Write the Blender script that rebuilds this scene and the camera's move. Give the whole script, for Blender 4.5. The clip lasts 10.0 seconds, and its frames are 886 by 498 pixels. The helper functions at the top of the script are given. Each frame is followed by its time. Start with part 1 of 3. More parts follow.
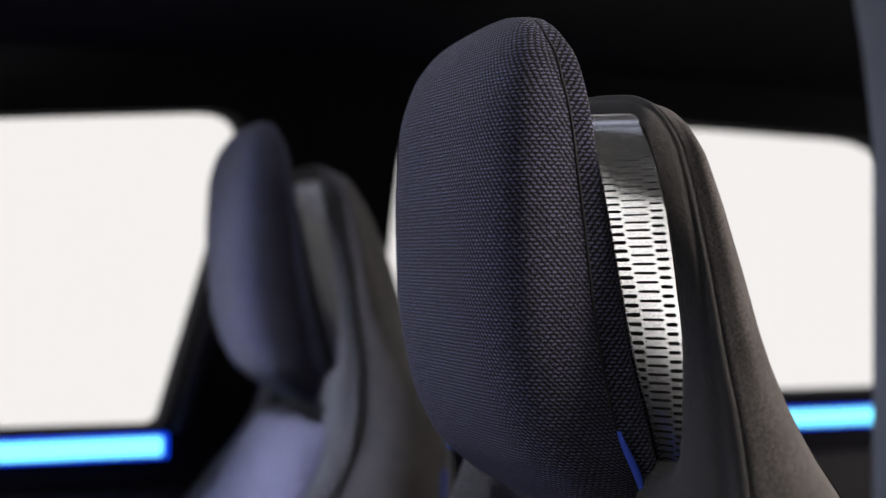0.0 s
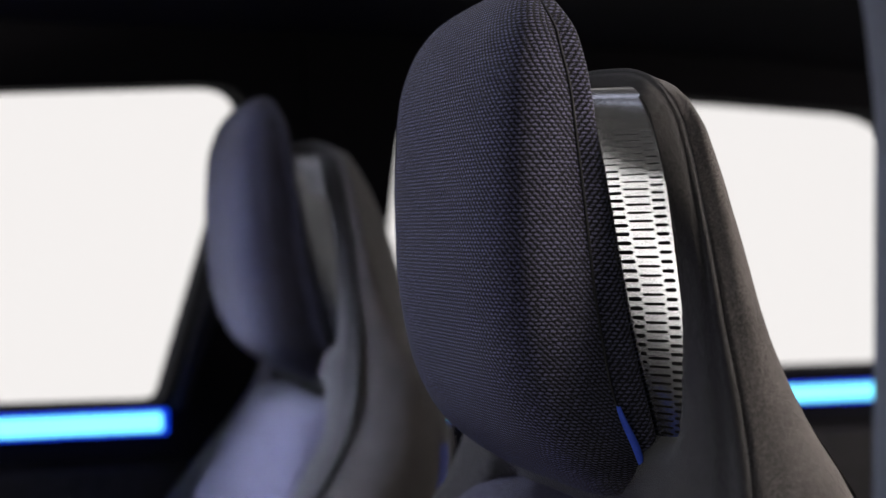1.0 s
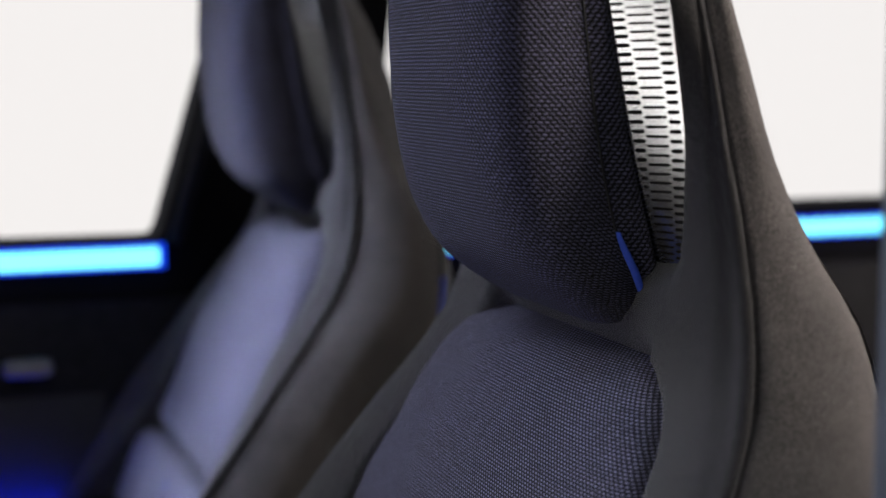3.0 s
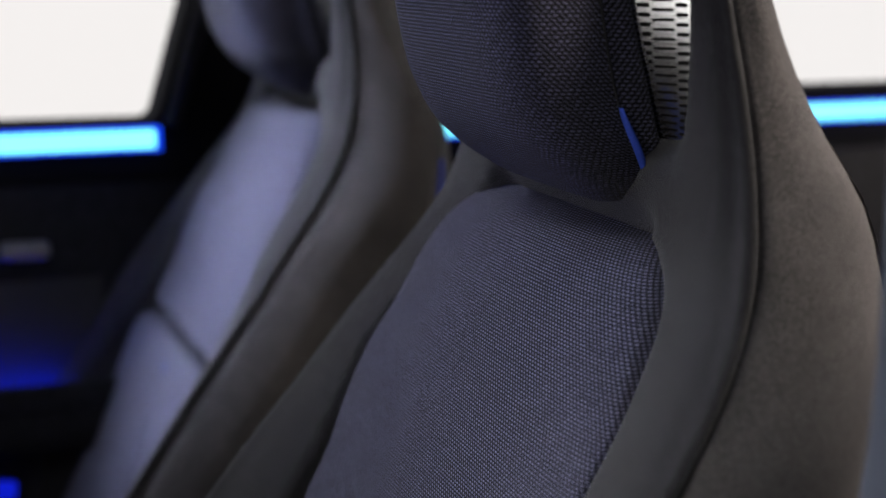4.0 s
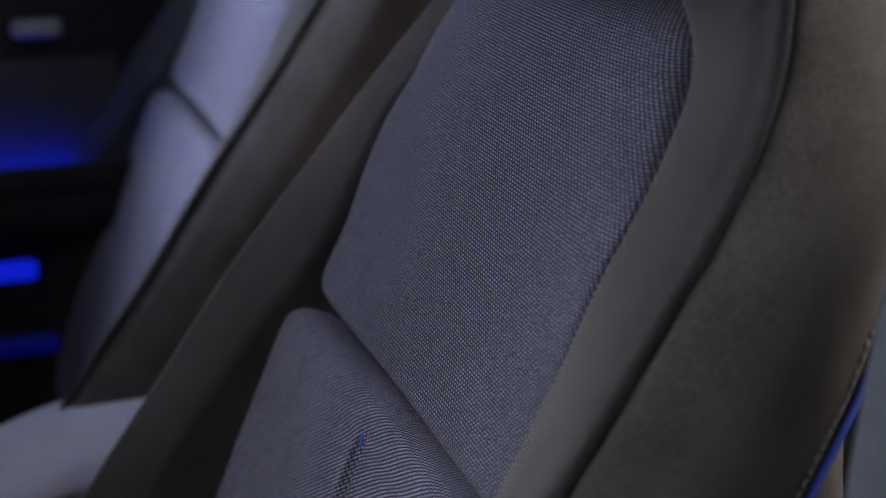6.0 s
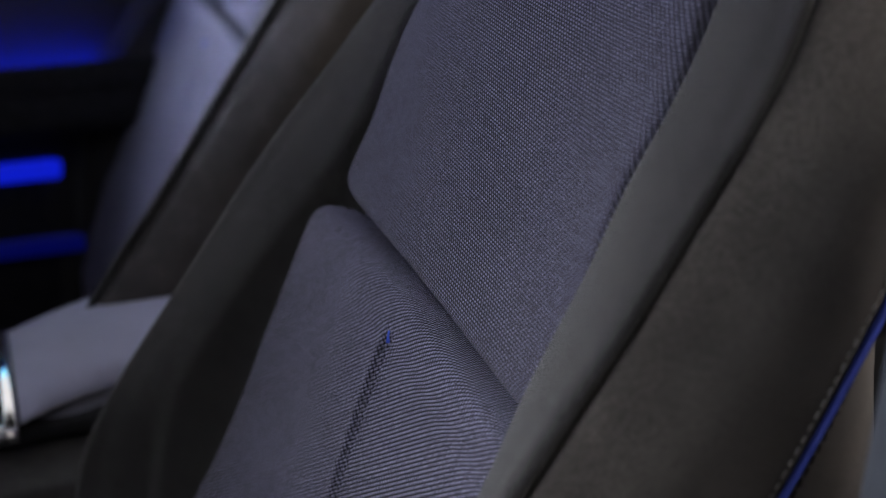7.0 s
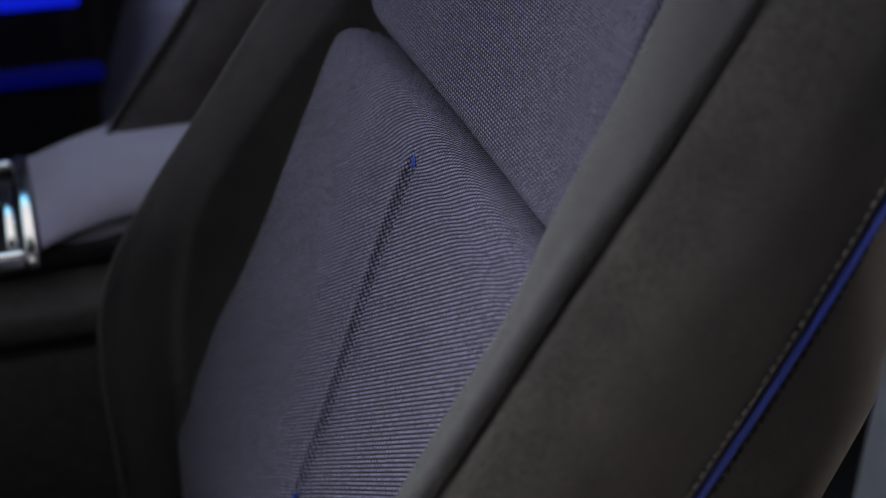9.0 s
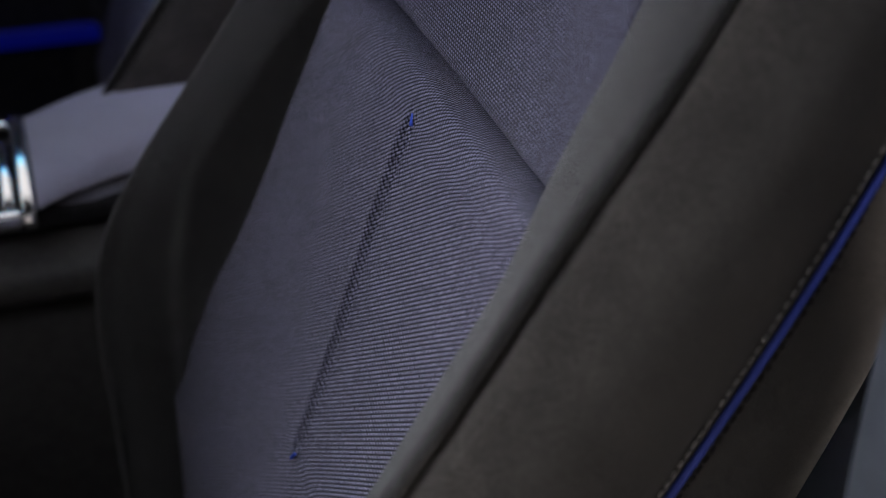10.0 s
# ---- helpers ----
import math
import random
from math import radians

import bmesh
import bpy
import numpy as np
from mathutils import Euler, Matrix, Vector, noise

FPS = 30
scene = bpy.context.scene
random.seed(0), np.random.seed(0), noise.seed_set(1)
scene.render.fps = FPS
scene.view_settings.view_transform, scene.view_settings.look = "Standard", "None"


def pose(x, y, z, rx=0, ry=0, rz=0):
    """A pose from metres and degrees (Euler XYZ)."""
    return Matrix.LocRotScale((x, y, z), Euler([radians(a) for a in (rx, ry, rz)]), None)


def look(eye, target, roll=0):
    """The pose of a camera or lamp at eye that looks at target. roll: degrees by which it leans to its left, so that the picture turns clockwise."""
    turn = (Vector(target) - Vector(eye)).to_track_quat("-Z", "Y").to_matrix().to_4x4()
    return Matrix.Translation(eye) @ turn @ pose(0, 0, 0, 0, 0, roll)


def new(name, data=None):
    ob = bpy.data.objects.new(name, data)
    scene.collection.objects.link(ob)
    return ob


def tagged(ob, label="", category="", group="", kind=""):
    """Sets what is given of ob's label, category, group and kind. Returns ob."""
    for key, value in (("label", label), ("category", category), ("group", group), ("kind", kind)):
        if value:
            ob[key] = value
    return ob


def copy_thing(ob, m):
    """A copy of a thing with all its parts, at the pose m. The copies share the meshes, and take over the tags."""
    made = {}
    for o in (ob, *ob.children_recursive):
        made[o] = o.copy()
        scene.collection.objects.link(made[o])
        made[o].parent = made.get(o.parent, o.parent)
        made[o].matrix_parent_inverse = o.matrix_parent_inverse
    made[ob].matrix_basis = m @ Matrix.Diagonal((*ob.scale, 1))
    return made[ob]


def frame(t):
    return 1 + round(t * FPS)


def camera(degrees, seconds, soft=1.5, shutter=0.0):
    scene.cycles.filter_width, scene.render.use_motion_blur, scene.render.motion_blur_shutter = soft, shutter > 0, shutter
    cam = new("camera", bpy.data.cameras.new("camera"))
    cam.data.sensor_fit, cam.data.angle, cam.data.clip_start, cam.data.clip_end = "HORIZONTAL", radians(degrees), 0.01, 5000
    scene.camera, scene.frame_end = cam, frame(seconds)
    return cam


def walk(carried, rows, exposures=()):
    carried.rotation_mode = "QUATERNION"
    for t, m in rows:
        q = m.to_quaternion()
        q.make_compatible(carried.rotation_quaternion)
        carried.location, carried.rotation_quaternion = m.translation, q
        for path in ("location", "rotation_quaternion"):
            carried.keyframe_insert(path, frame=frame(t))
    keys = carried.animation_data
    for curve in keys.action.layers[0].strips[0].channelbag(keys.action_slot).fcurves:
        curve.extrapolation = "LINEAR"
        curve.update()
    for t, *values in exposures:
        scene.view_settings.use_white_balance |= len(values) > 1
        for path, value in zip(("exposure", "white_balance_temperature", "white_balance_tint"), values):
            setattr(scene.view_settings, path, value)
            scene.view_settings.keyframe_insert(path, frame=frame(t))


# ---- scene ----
# A car cabin in a white studio: x runs to the car's rear, y across it, z up from the cabin floor.
cam = camera(33.57, 10.0, soft=0.75)
cam.data.dof.use_dof = True
cam.data.dof.focus_distance = 0.89
cam.data.dof.aperture_fstop = 4.2
PATH = [
    (0.0, -0.0000, -0.0000, 1.1500, -20.300, 0.300, -0.072),
    (0.5, 0.0005, 0.0009, 1.1502, -20.299, 0.018, -0.034),
    (1.0, 0.0021, 0.0035, 1.1490, -20.285, -0.621, -0.035),
    (1.5, 0.0055, 0.0083, 1.1478, -20.233, -1.721, 0.006),
    (2.0, 0.0097, 0.0139, 1.1442, -20.180, -3.205, 0.049),
    (3.5, 0.0141, 0.0287, 1.1346, -20.285, -8.933, 0.008),
    (4.0, 0.0147, 0.0325, 1.1297, -20.321, -11.146, -0.087),
    (4.5, 0.0168, 0.0371, 1.1265, -20.279, -13.276, 0.030),
    (5.0, 0.0180, 0.0417, 1.1212, -20.144, -15.312, 0.001),
    (5.5, 0.0185, 0.0455, 1.1173, -19.954, -17.323, -0.067),
    (7.0, 0.0179, 0.0569, 1.1065, -18.766, -23.127, 0.163),
    (7.5, 0.0176, 0.0611, 1.1010, -18.211, -24.762, 0.118),
    (8.0, 0.0170, 0.0650, 1.0951, -17.789, -26.630, 0.009),
    (8.5, 0.0174, 0.0674, 1.0915, -17.791, -28.030, -0.026),
    (9.0, 0.0167, 0.0686, 1.0885, -17.867, -29.269, -0.052),
    (9.5, 0.0189, 0.0717, 1.0863, -17.825, -30.149, -0.056),
    (10.0, 0.0175, 0.0708, 1.0835, -17.895, -30.650, -0.127),
]

walk(cam, [(t, pose(x, y, z, 90 + pitch, roll, yaw)) for t, x, y, z, yaw, pitch, roll in PATH])

# ---- light ----
SEAT_Y, SEAT_STEP = 0.87, 0.755
FAR = 1.90                      # inner face of the far doors

world = bpy.data.worlds.new("studio")
scene.world = world
world.use_nodes = True
world.node_tree.nodes["Background"].inputs["Color"].default_value = (1.0, 0.965, 0.93, 1)
world.node_tree.nodes["Background"].inputs["Strength"].default_value = 0.055


def area(name, m, sx, sy, power, colour, spread=180):
    data = bpy.data.lights.new(name, "AREA")
    data.shape, data.size, data.size_y, data.energy, data.color, data.spread = "RECTANGLE", sx, sy, power, colour, radians(spread)
    ob = new(name, data)
    ob.matrix_world = m
    return ob


# added lamps, all unseen: cool from roof and windshield, warm from door and tailgate
area("softbox_key", look((-1.3, 2.7, 3.2), (0.28, 0.90, 0.86)), 1.0, 1.0, 23.5, (0.69, 0.73, 1.0))
area("added_roof_fill", look((-0.45, 1.54, 1.80), (0.36, 1.60, 0.82)), 0.35, 0.30, 1.95, (0.69, 0.74, 1.0), 30)
# added blue fill from the front for the headrest pad; no such lamp is seen
area("added_blue_fill", look((-0.95, 1.45, 0.78), (0.36, 0.82, 1.12)), 0.3, 0.08, 0.16, (0.10, 0.11, 1.0), 40)
area("softbox_front", look((-1.35, 0.12, 0.72), (0.38, 0.78, 0.90)), 0.46, 0.40, 0.13, (1.0, 0.98, 0.95), 36)
# added for the reflection in the steel band's top
area("added_high_fill", look((0.40, 0.42, 2.30), (0.40, 0.50, 1.20)), 1.1, 0.7, 2.5, (0.74, 0.78, 1.0))
# added to graze the side panel, bright at its seam
area("added_overhead_fill", look((-0.90, 0.30, 2.20), (0.24, 0.64, 0.60)), 0.5, 0.4, 0.95, (0.93, 0.94, 1.0), 34)
area("added_side_fill", look((0.46, -1.60, 0.70), (0.38, 0.62, 0.90)), 1.8, 0.6, 0.18, (0.98, 0.98, 1.0), 80)
area("softbox_rear", look((1.95, -0.45, 1.65), (0.45, 0.75, 1.00)), 0.9, 0.7, 92.0, (1.0, 0.885, 0.82))
area("added_tailgate_fill", look((2.45, 0.72, 1.24), (0.50, 1.10, 0.85)), 1.0, 0.4, 6.0, (1.0, 0.88, 0.80))


# ---- materials ----
def material(name):
    m = bpy.data.materials.new(name)
    m.use_nodes = True
    t = m.node_tree
    return m, t, t.nodes["Principled BSDF"]


def calc(t, op, a, b=None, c=None):
    n = t.nodes.new("ShaderNodeMath")
    n.operation = op
    for i, v in enumerate((a, b, c)):
        if v is None:
            continue
        if isinstance(v, (int, float)):
            n.inputs[i].default_value = v
        else:
            t.links.new(v, n.inputs[i])
    return n.outputs[0]


def noise_of(t, scale, detail=4.0, rough=0.6, coord="Object"):
    tc = t.nodes.new("ShaderNodeTexCoord")
    n = t.nodes.new("ShaderNodeTexNoise")
    n.inputs["Scale"].default_value, n.inputs["Detail"].default_value, n.inputs["Roughness"].default_value = scale, detail, rough
    t.links.new(tc.outputs[coord], n.inputs["Vector"])
    return n.outputs["Fac"]


def ramp(t, fac, stops):
    n = t.nodes.new("ShaderNodeValToRGB")
    e = n.color_ramp.elements
    while len(e) < len(stops):
        e.new(0.5)
    for el, (p, c) in zip(e, stops):
        el.position, el.color = p, (*c, 1)
    t.links.new(fac, n.inputs[0])
    return n.outputs["Color"]


def bump(t, bsdf, height, strength, distance):
    n = t.nodes.new("ShaderNodeBump")
    n.inputs["Strength"].default_value, n.inputs["Distance"].default_value = strength, distance
    t.links.new(height, n.inputs["Height"])
    t.links.new(n.outputs[0], bsdf.inputs["Normal"])


def mixed(t, fac, a, b, mode="MIX"):
    n = t.nodes.new("ShaderNodeMix")
    n.data_type, n.blend_type = "RGBA", mode
    for sock, v in ((n.inputs[0], fac), (n.inputs[6], a), (n.inputs[7], b)):
        if isinstance(v, (int, float)):
            sock.default_value = v
        elif isinstance(v, tuple):
            sock.default_value = (*v, 1)
        else:
            t.links.new(v, sock)
    return n.outputs[2]


def knit(name, cell_u, cell_v, yarn, valley, slant=-0.35, stagger=0.5, reach=2.35, twill=0.0, wobble=1.3, arch=0.0, lean=0.3, thin=2.7):
    """A knitted cloth: staggered slanted loops of yarn, laid out in metres by the surface's own map."""
    m, t, b = material(name)
    uv = t.nodes.new("ShaderNodeUVMap")
    sep = t.nodes.new("ShaderNodeSeparateXYZ")
    t.links.new(uv.outputs[0], sep.inputs[0])
    wob = calc(t, "MULTIPLY", calc(t, "SUBTRACT", noise_of(t, 240.0, 4.0, 0.65, "UV"), 0.5), wobble)
    v = calc(t, "ADD", calc(t, "DIVIDE", calc(t, "ADD", sep.outputs[1], calc(t, "MULTIPLY", sep.outputs[0], twill)), cell_v), wob)
    row = calc(t, "FLOOR", v)
    u = calc(t, "ADD", calc(t, "DIVIDE", sep.outputs[0], cell_u), calc(t, "MULTIPLY", row, stagger))
    u = calc(t, "ADD", u, wob)
    fu = calc(t, "SUBTRACT", calc(t, "FRACT", u), 0.5)
    fv = calc(t, "SUBTRACT", calc(t, "FRACT", v), 0.5)
    cell = t.nodes.new("ShaderNodeCombineXYZ")
    t.links.new(calc(t, "FLOOR", u), cell.inputs[0])
    t.links.new(row, cell.inputs[1])
    chance = t.nodes.new("ShaderNodeTexWhiteNoise")
    t.links.new(cell.outputs[0], chance.inputs["Vector"])
    fv = calc(t, "ADD", fv, calc(t, "MULTIPLY", fu, calc(t, "MULTIPLY", calc(t, "SUBTRACT", chance.outputs["Value"], 0.5), lean)))
    fv = calc(t, "ADD", calc(t, "ADD", fv, calc(t, "MULTIPLY", fu, slant)), calc(t, "MULTIPLY", calc(t, "SUBTRACT", calc(t, "MULTIPLY", fu, fu), 0.07), arch))
    d = calc(t, "ADD", calc(t, "POWER", calc(t, "ABSOLUTE", calc(t, "MULTIPLY", fu, reach)), 2.2),
             calc(t, "POWER", calc(t, "ABSOLUTE", calc(t, "MULTIPLY", fv, thin)), 2.0))
    loop = calc(t, "MAXIMUM", calc(t, "SUBTRACT", 1.0, d), 0.0)
    twist = calc(t, "ADD", 0.5, calc(t, "MULTIPLY", calc(t, "SINE", calc(t, "ADD", calc(t, "MULTIPLY", calc(t, "ADD", fu, calc(t, "MULTIPLY", fv, 1.6)), 13.0), calc(t, "MULTIPLY", chance.outputs["Value"], 6.0))), 0.5))
    fibre = noise_of(t, 1500.0, 3.0, 0.75, "UV")
    big = noise_of(t, 25.0, 3.0, 0.55, "UV")
    h = calc(t, "ADD", calc(t, "MULTIPLY", calc(t, "POWER", loop, 0.6), calc(t, "ADD", 0.6, calc(t, "MULTIPLY", twist, 0.4))), calc(t, "ADD", calc(t, "MULTIPLY", fibre, 0.7), calc(t, "MULTIPLY", chance.outputs["Value"], 0.25)))
    shade = calc(t, "ADD", calc(t, "ADD", -1.45, calc(t, "MULTIPLY", fibre, 3.2)), calc(t, "ADD", calc(t, "MULTIPLY", twist, 0.75), calc(t, "MULTIPLY", chance.outputs["Value"], 0.5)))
    fac = calc(t, "MULTIPLY", calc(t, "POWER", loop, 0.7), shade)
    col = mixed(t, fac, valley, yarn)
    col = mixed(t, 0.35, col, ramp(t, big, [(0.3, (0.6, 0.6, 0.62)), (0.7, (1.0, 1.0, 1.0))]), "MULTIPLY")
    t.links.new(col, b.inputs["Base Color"])
    b.inputs["Roughness"].default_value = 0.85
    b.inputs["Specular IOR Level"].default_value = 0.25
    b.inputs["Sheen Weight"].default_value = 0.12
    b.inputs["Sheen Roughness"].default_value = 0.5
    bump(t, b, h, 1.0, 0.0012)
    return m


def suede(name, dark, light, sheen=0.35, grain=1700.0):
    """Brushed suede: broad nap shades, short fibres and a fine grain."""
    m, t, b = material(name)
    nap = noise_of(t, 22.0, 4.0, 0.6)
    tuft = noise_of(t, 720.0, 4.0, 0.75)
    fine = noise_of(t, grain, 3.0, 0.7)
    fac = calc(t, "ADD", calc(t, "MULTIPLY", nap, 0.14), calc(t, "ADD", calc(t, "MULTIPLY", tuft, 0.40), calc(t, "MULTIPLY", fine, 0.46)))
    t.links.new(ramp(t, fac, [(0.473, dark), (0.567, light)]), b.inputs["Base Color"])
    b.inputs["Roughness"].default_value = 0.9
    b.inputs["Specular IOR Level"].default_value = 0.15
    b.inputs["Sheen Weight"].default_value = sheen
    b.inputs["Sheen Roughness"].default_value = 0.45
    bump(t, b, calc(t, "ADD", fine, calc(t, "MULTIPLY", tuft, 1.4)), 0.8, 0.0011)
    return m


def plain(name, colour, rough, metal=0.0, grain=60.0, spread=0.25, relief=0.0, gloss=0.5):
    m, t, b = material(name)
    f = noise_of(t, grain, 4.0, 0.6)
    lo, hi = [tuple(c * k for c in colour) for k in (1 - spread, 1 + spread)]
    t.links.new(ramp(t, f, [(0.3, lo), (0.7, hi)]), b.inputs["Base Color"])
    b.inputs["Roughness"].default_value, b.inputs["Metallic"].default_value = rough, metal
    b.inputs["Specular IOR Level"].default_value = gloss
    if relief:
        bump(t, b, noise_of(t, grain * 12, 3.0, 0.6), 0.4, relief)
    return m


def glowing(name, colour, strength):
    m, t, b = material(name)
    b.inputs["Base Color"].default_value = (*[c * 0.02 for c in colour], 1)
    b.inputs["Emission Color"].default_value = (*colour, 1)
    b.inputs["Emission Strength"].default_value = strength
    return m


PAD_KNIT = knit("navy_black_knit", 0.0039, 0.0023, (0.180, 0.178, 0.312), (0.003, 0.003, 0.005), -0.34, 0.5, 2.25, 0.0, 0.85, 0.6, 0.8, 2.9)
CUSHION_KNIT = knit("blue_grey_knit", 0.0036, 0.0021, (0.35, 0.342, 0.515), (0.020, 0.020, 0.032), -0.15, 0.5, 2.3, 0.0, 0.28, 0.6)
LOWER_KNIT = knit("blue_grey_ribbed_knit", 0.0022, 0.0034, (0.46, 0.450, 0.660), (0.012, 0.012, 0.022), -0.30, 0.4, 1.8, 0.74, 0.20)
# one suede in two tones: the front's weaker light is put into its colour
SUEDE_SHADED = suede("brown_grey_suede_shaded", (0.0100, 0.0094, 0.0092), (0.0355, 0.0332, 0.0322), 0.32)
SUEDE_SIDE = suede("brown_grey_suede", (0.042, 0.0382, 0.0361), (0.148, 0.1345, 0.1255))
PIPE_BLUE = plain("royal_blue_cord", (0.075, 0.12, 0.62), 0.55, 0, 900, 0.15)
TAG_BLUE = plain("blue_fabric_tag", (0.04, 0.10, 0.62), 0.6, 0, 700, 0.15)
THREAD = plain("grey_thread", (0.30, 0.29, 0.28), 0.7, 0, 900)
NAVY_THREAD = plain("navy_thread", (0.045, 0.065, 0.21), 0.7, 0, 900)
BROWN_THREAD = plain("dark_brown_thread", (0.062, 0.057, 0.053), 0.8, 0, 900)
DARK_THREAD = plain("black_thread", (0.012, 0.012, 0.014), 0.8, 0, 900)
STEEL = plain("brushed_steel", (0.64, 0.64, 0.645), 0.27, 1.0, 300, 0.06)
CORE = plain("black_core", (0.006, 0.006, 0.006), 0.7)
HEADLINER = plain("black_headliner", (0.0095, 0.0095, 0.0115), 0.95, 0, 500, 0.3, 0.0, 0.08)
TRIM = plain("black_door_trim", (0.019, 0.019, 0.022), 0.65, 0, 80, 0.3, 0.0004, 0.15)
GREY_TRIM = plain("blue_grey_pillar_trim", (0.075, 0.085, 0.10), 0.6, 0, 60, 0.15, 0.0003)
LINING = plain("dark_felt_lining", (0.040, 0.040, 0.044), 0.9, 0, 300, 0.2)
SATIN = plain("satin_metal", (0.30, 0.28, 0.265), 0.7, 0.6)
CHROME = plain("polished_chrome", (0.92, 0.92, 0.95), 0.10, 1.0, 20, 0.03)
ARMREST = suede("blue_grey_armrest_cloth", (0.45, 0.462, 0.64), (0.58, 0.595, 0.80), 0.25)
# the armrest cloth again, with the side's shade put into its colour
ARMREST_SHADED = suede("armrest_cloth_shaded", (0.16, 0.163, 0.215), (0.24, 0.243, 0.31), 0.25)
CONSOLE = plain("dark_grey_console_trim", (0.034, 0.032, 0.030), 0.6, 0, 80, 0.25, 0.0004, 0.3)
CARPET = plain("black_carpet", (0.012, 0.012, 0.013), 0.95, 0, 900, 0.4, 0.001)
STUDIO = plain("white_studio_floor", (0.7, 0.69, 0.67), 0.7, 0, 2, 0.03)
# glow for an added, unseen panel that fills the cabin from the front
FRONT_GLOW = glowing("pale_front_fill_glow", (1.0, 0.975, 0.96), 0.15)
# the lit wall outside: its brightness is emission, not lamplight
BACKDROP = glowing("self_lit_white_wall", (1.0, 0.965, 0.95), 1.0)
LED_CYAN = glowing("cyan_light_guide", (0.19, 0.82, 1.0), 2.0)
LED_EDGE = glowing("blue_light_edge", (0.004, 0.06, 1.0), 1.2)
LED_BLUE = glowing("blue_light_guide", (0.006, 0.02, 1.0), 0.55)
LED_POCKET = glowing("bright_blue_light_guide", (0.006, 0.02, 1.0), 9.0)
LED_DIM = glowing("dim_blue_light_guide", (0.006, 0.02, 1.0), 0.055)
GLASS, gt, gb = material("window_glass")
gb.inputs["Transmission Weight"].default_value, gb.inputs["Roughness"].default_value, gb.inputs["IOR"].default_value = 1.0, 0.0, 1.02


# ---- mesh helpers ----
def curve(*pairs):
    """A smooth function through pairs of (z, value)."""
    px, py = np.array(sorted(pairs), float).T
    slope = np.gradient(py, px)

    def at(x):
        x = np.clip(x, px[0], px[-1])
        i = np.clip(np.searchsorted(px, x) - 1, 0, len(px) - 2)
        h = px[i + 1] - px[i]
        f = (x - px[i]) / h
        return (py[i] * (1 + 2 * f) * (1 - f) ** 2 + py[i + 1] * f * f * (3 - 2 * f)
                + h * slope[i] * f * (1 - f) ** 2 + h * slope[i + 1] * f * f * (f - 1))
    return at


def smooth_line(points, count):
    """A Catmull-Rom line through points, resampled evenly."""
    p = np.array(points, float)
    d = np.concatenate([[0], np.cumsum(np.maximum(np.linalg.norm(np.diff(p, axis=0), axis=1), 1e-6))])
    fs = [curve(*zip(d, p[:, k])) for k in range(p.shape[1])]
    s = np.linspace(0, d[-1], count)
    return np.stack([[f(x) for x in s] for f in fs], 1)


def part(name, bm, mat, parent=None, label="", smooth=True):
    me = bpy.data.meshes.new(name)
    bmesh.ops.recalc_face_normals(bm, faces=bm.faces)
    if smooth:
        for f in bm.faces:
            f.smooth = True
    bm.to_mesh(me)
    bm.free()
    me.materials.append(mat)
    ob = new(name, me)
    if parent is not None:
        ob.parent = parent
        ob.matrix_parent_inverse = parent.matrix_world.inverted()
    if label:
        ob["label"] = label
    return ob


def loft(rows, closed=False, cap=False, chart=None):
    """Skin over rows of points, with a map in metres: along the rows, or by chart, a function of the place."""
    bm = bmesh.new()
    uv = bm.loops.layers.uv.new("map")
    g = np.array(rows, float)
    n, m = g.shape[:2]
    mid = m // 2
    du = np.linalg.norm(np.diff(g, axis=1), axis=2)
    uu = np.concatenate([np.zeros((n, 1)), np.cumsum(du, axis=1)], 1)
    uu -= uu[:, mid:mid + 1]
    vv = np.concatenate([[0], np.cumsum(np.linalg.norm(np.diff(g[:, mid], axis=0), axis=1))])
    vs = [[bm.verts.new(c) for c in r] for r in g]
    for i in range(n - 1):
        for j in range(m - 1 + closed):
            k = (j + 1) % m
            idx = [(i, j), (i, k), (i + 1, k), (i + 1, j)]
            f = bm.faces.new([vs[a][b] for a, b in idx])
            for lp, (a, b) in zip(f.loops, idx):
                lp[uv].uv = chart(g[a, b]) if chart else (uu[a, b] if not (closed and b == 0 and k == 0) else uu[a, -1] + 0.003, vv[a])
    if cap:
        for r in (vs[0], vs[-1]):
            bm.faces.new(r)
    return bm


def box(x0, x1, y0, y1, z0, z1, bevel=0.0, seg=2):
    bm = bmesh.new()
    bmesh.ops.create_cube(bm, size=1.0)
    for v in bm.verts:
        v.co = ((x0 + x1) / 2 + v.co.x * (x1 - x0), (y0 + y1) / 2 + v.co.y * (y1 - y0), (z0 + z1) / 2 + v.co.z * (z1 - z0))
    if bevel:
        bmesh.ops.bevel(bm, geom=bm.edges[:], offset=bevel, segments=seg, affect="EDGES", profile=0.5)
    return bm


def tube(points, radius, sides=8):
    """A round cord along points; radius is a number or a list."""
    p = [Vector(q) for q in points]
    rad = radius if isinstance(radius, (list, tuple, np.ndarray)) else [radius] * len(p)
    rows = []
    for i, q in enumerate(p):
        d = (p[min(i + 1, len(p) - 1)] - p[max(i - 1, 0)]).normalized()
        a = d.cross(Vector((0.3, 1, 0.2))).normalized()
        b = d.cross(a)
        rows.append([q + rad[i] * (math.cos(w) * a + math.sin(w) * b) for w in [2 * math.pi * k / sides for k in range(sides)]])
    return loft(rows, closed=True, cap=True)


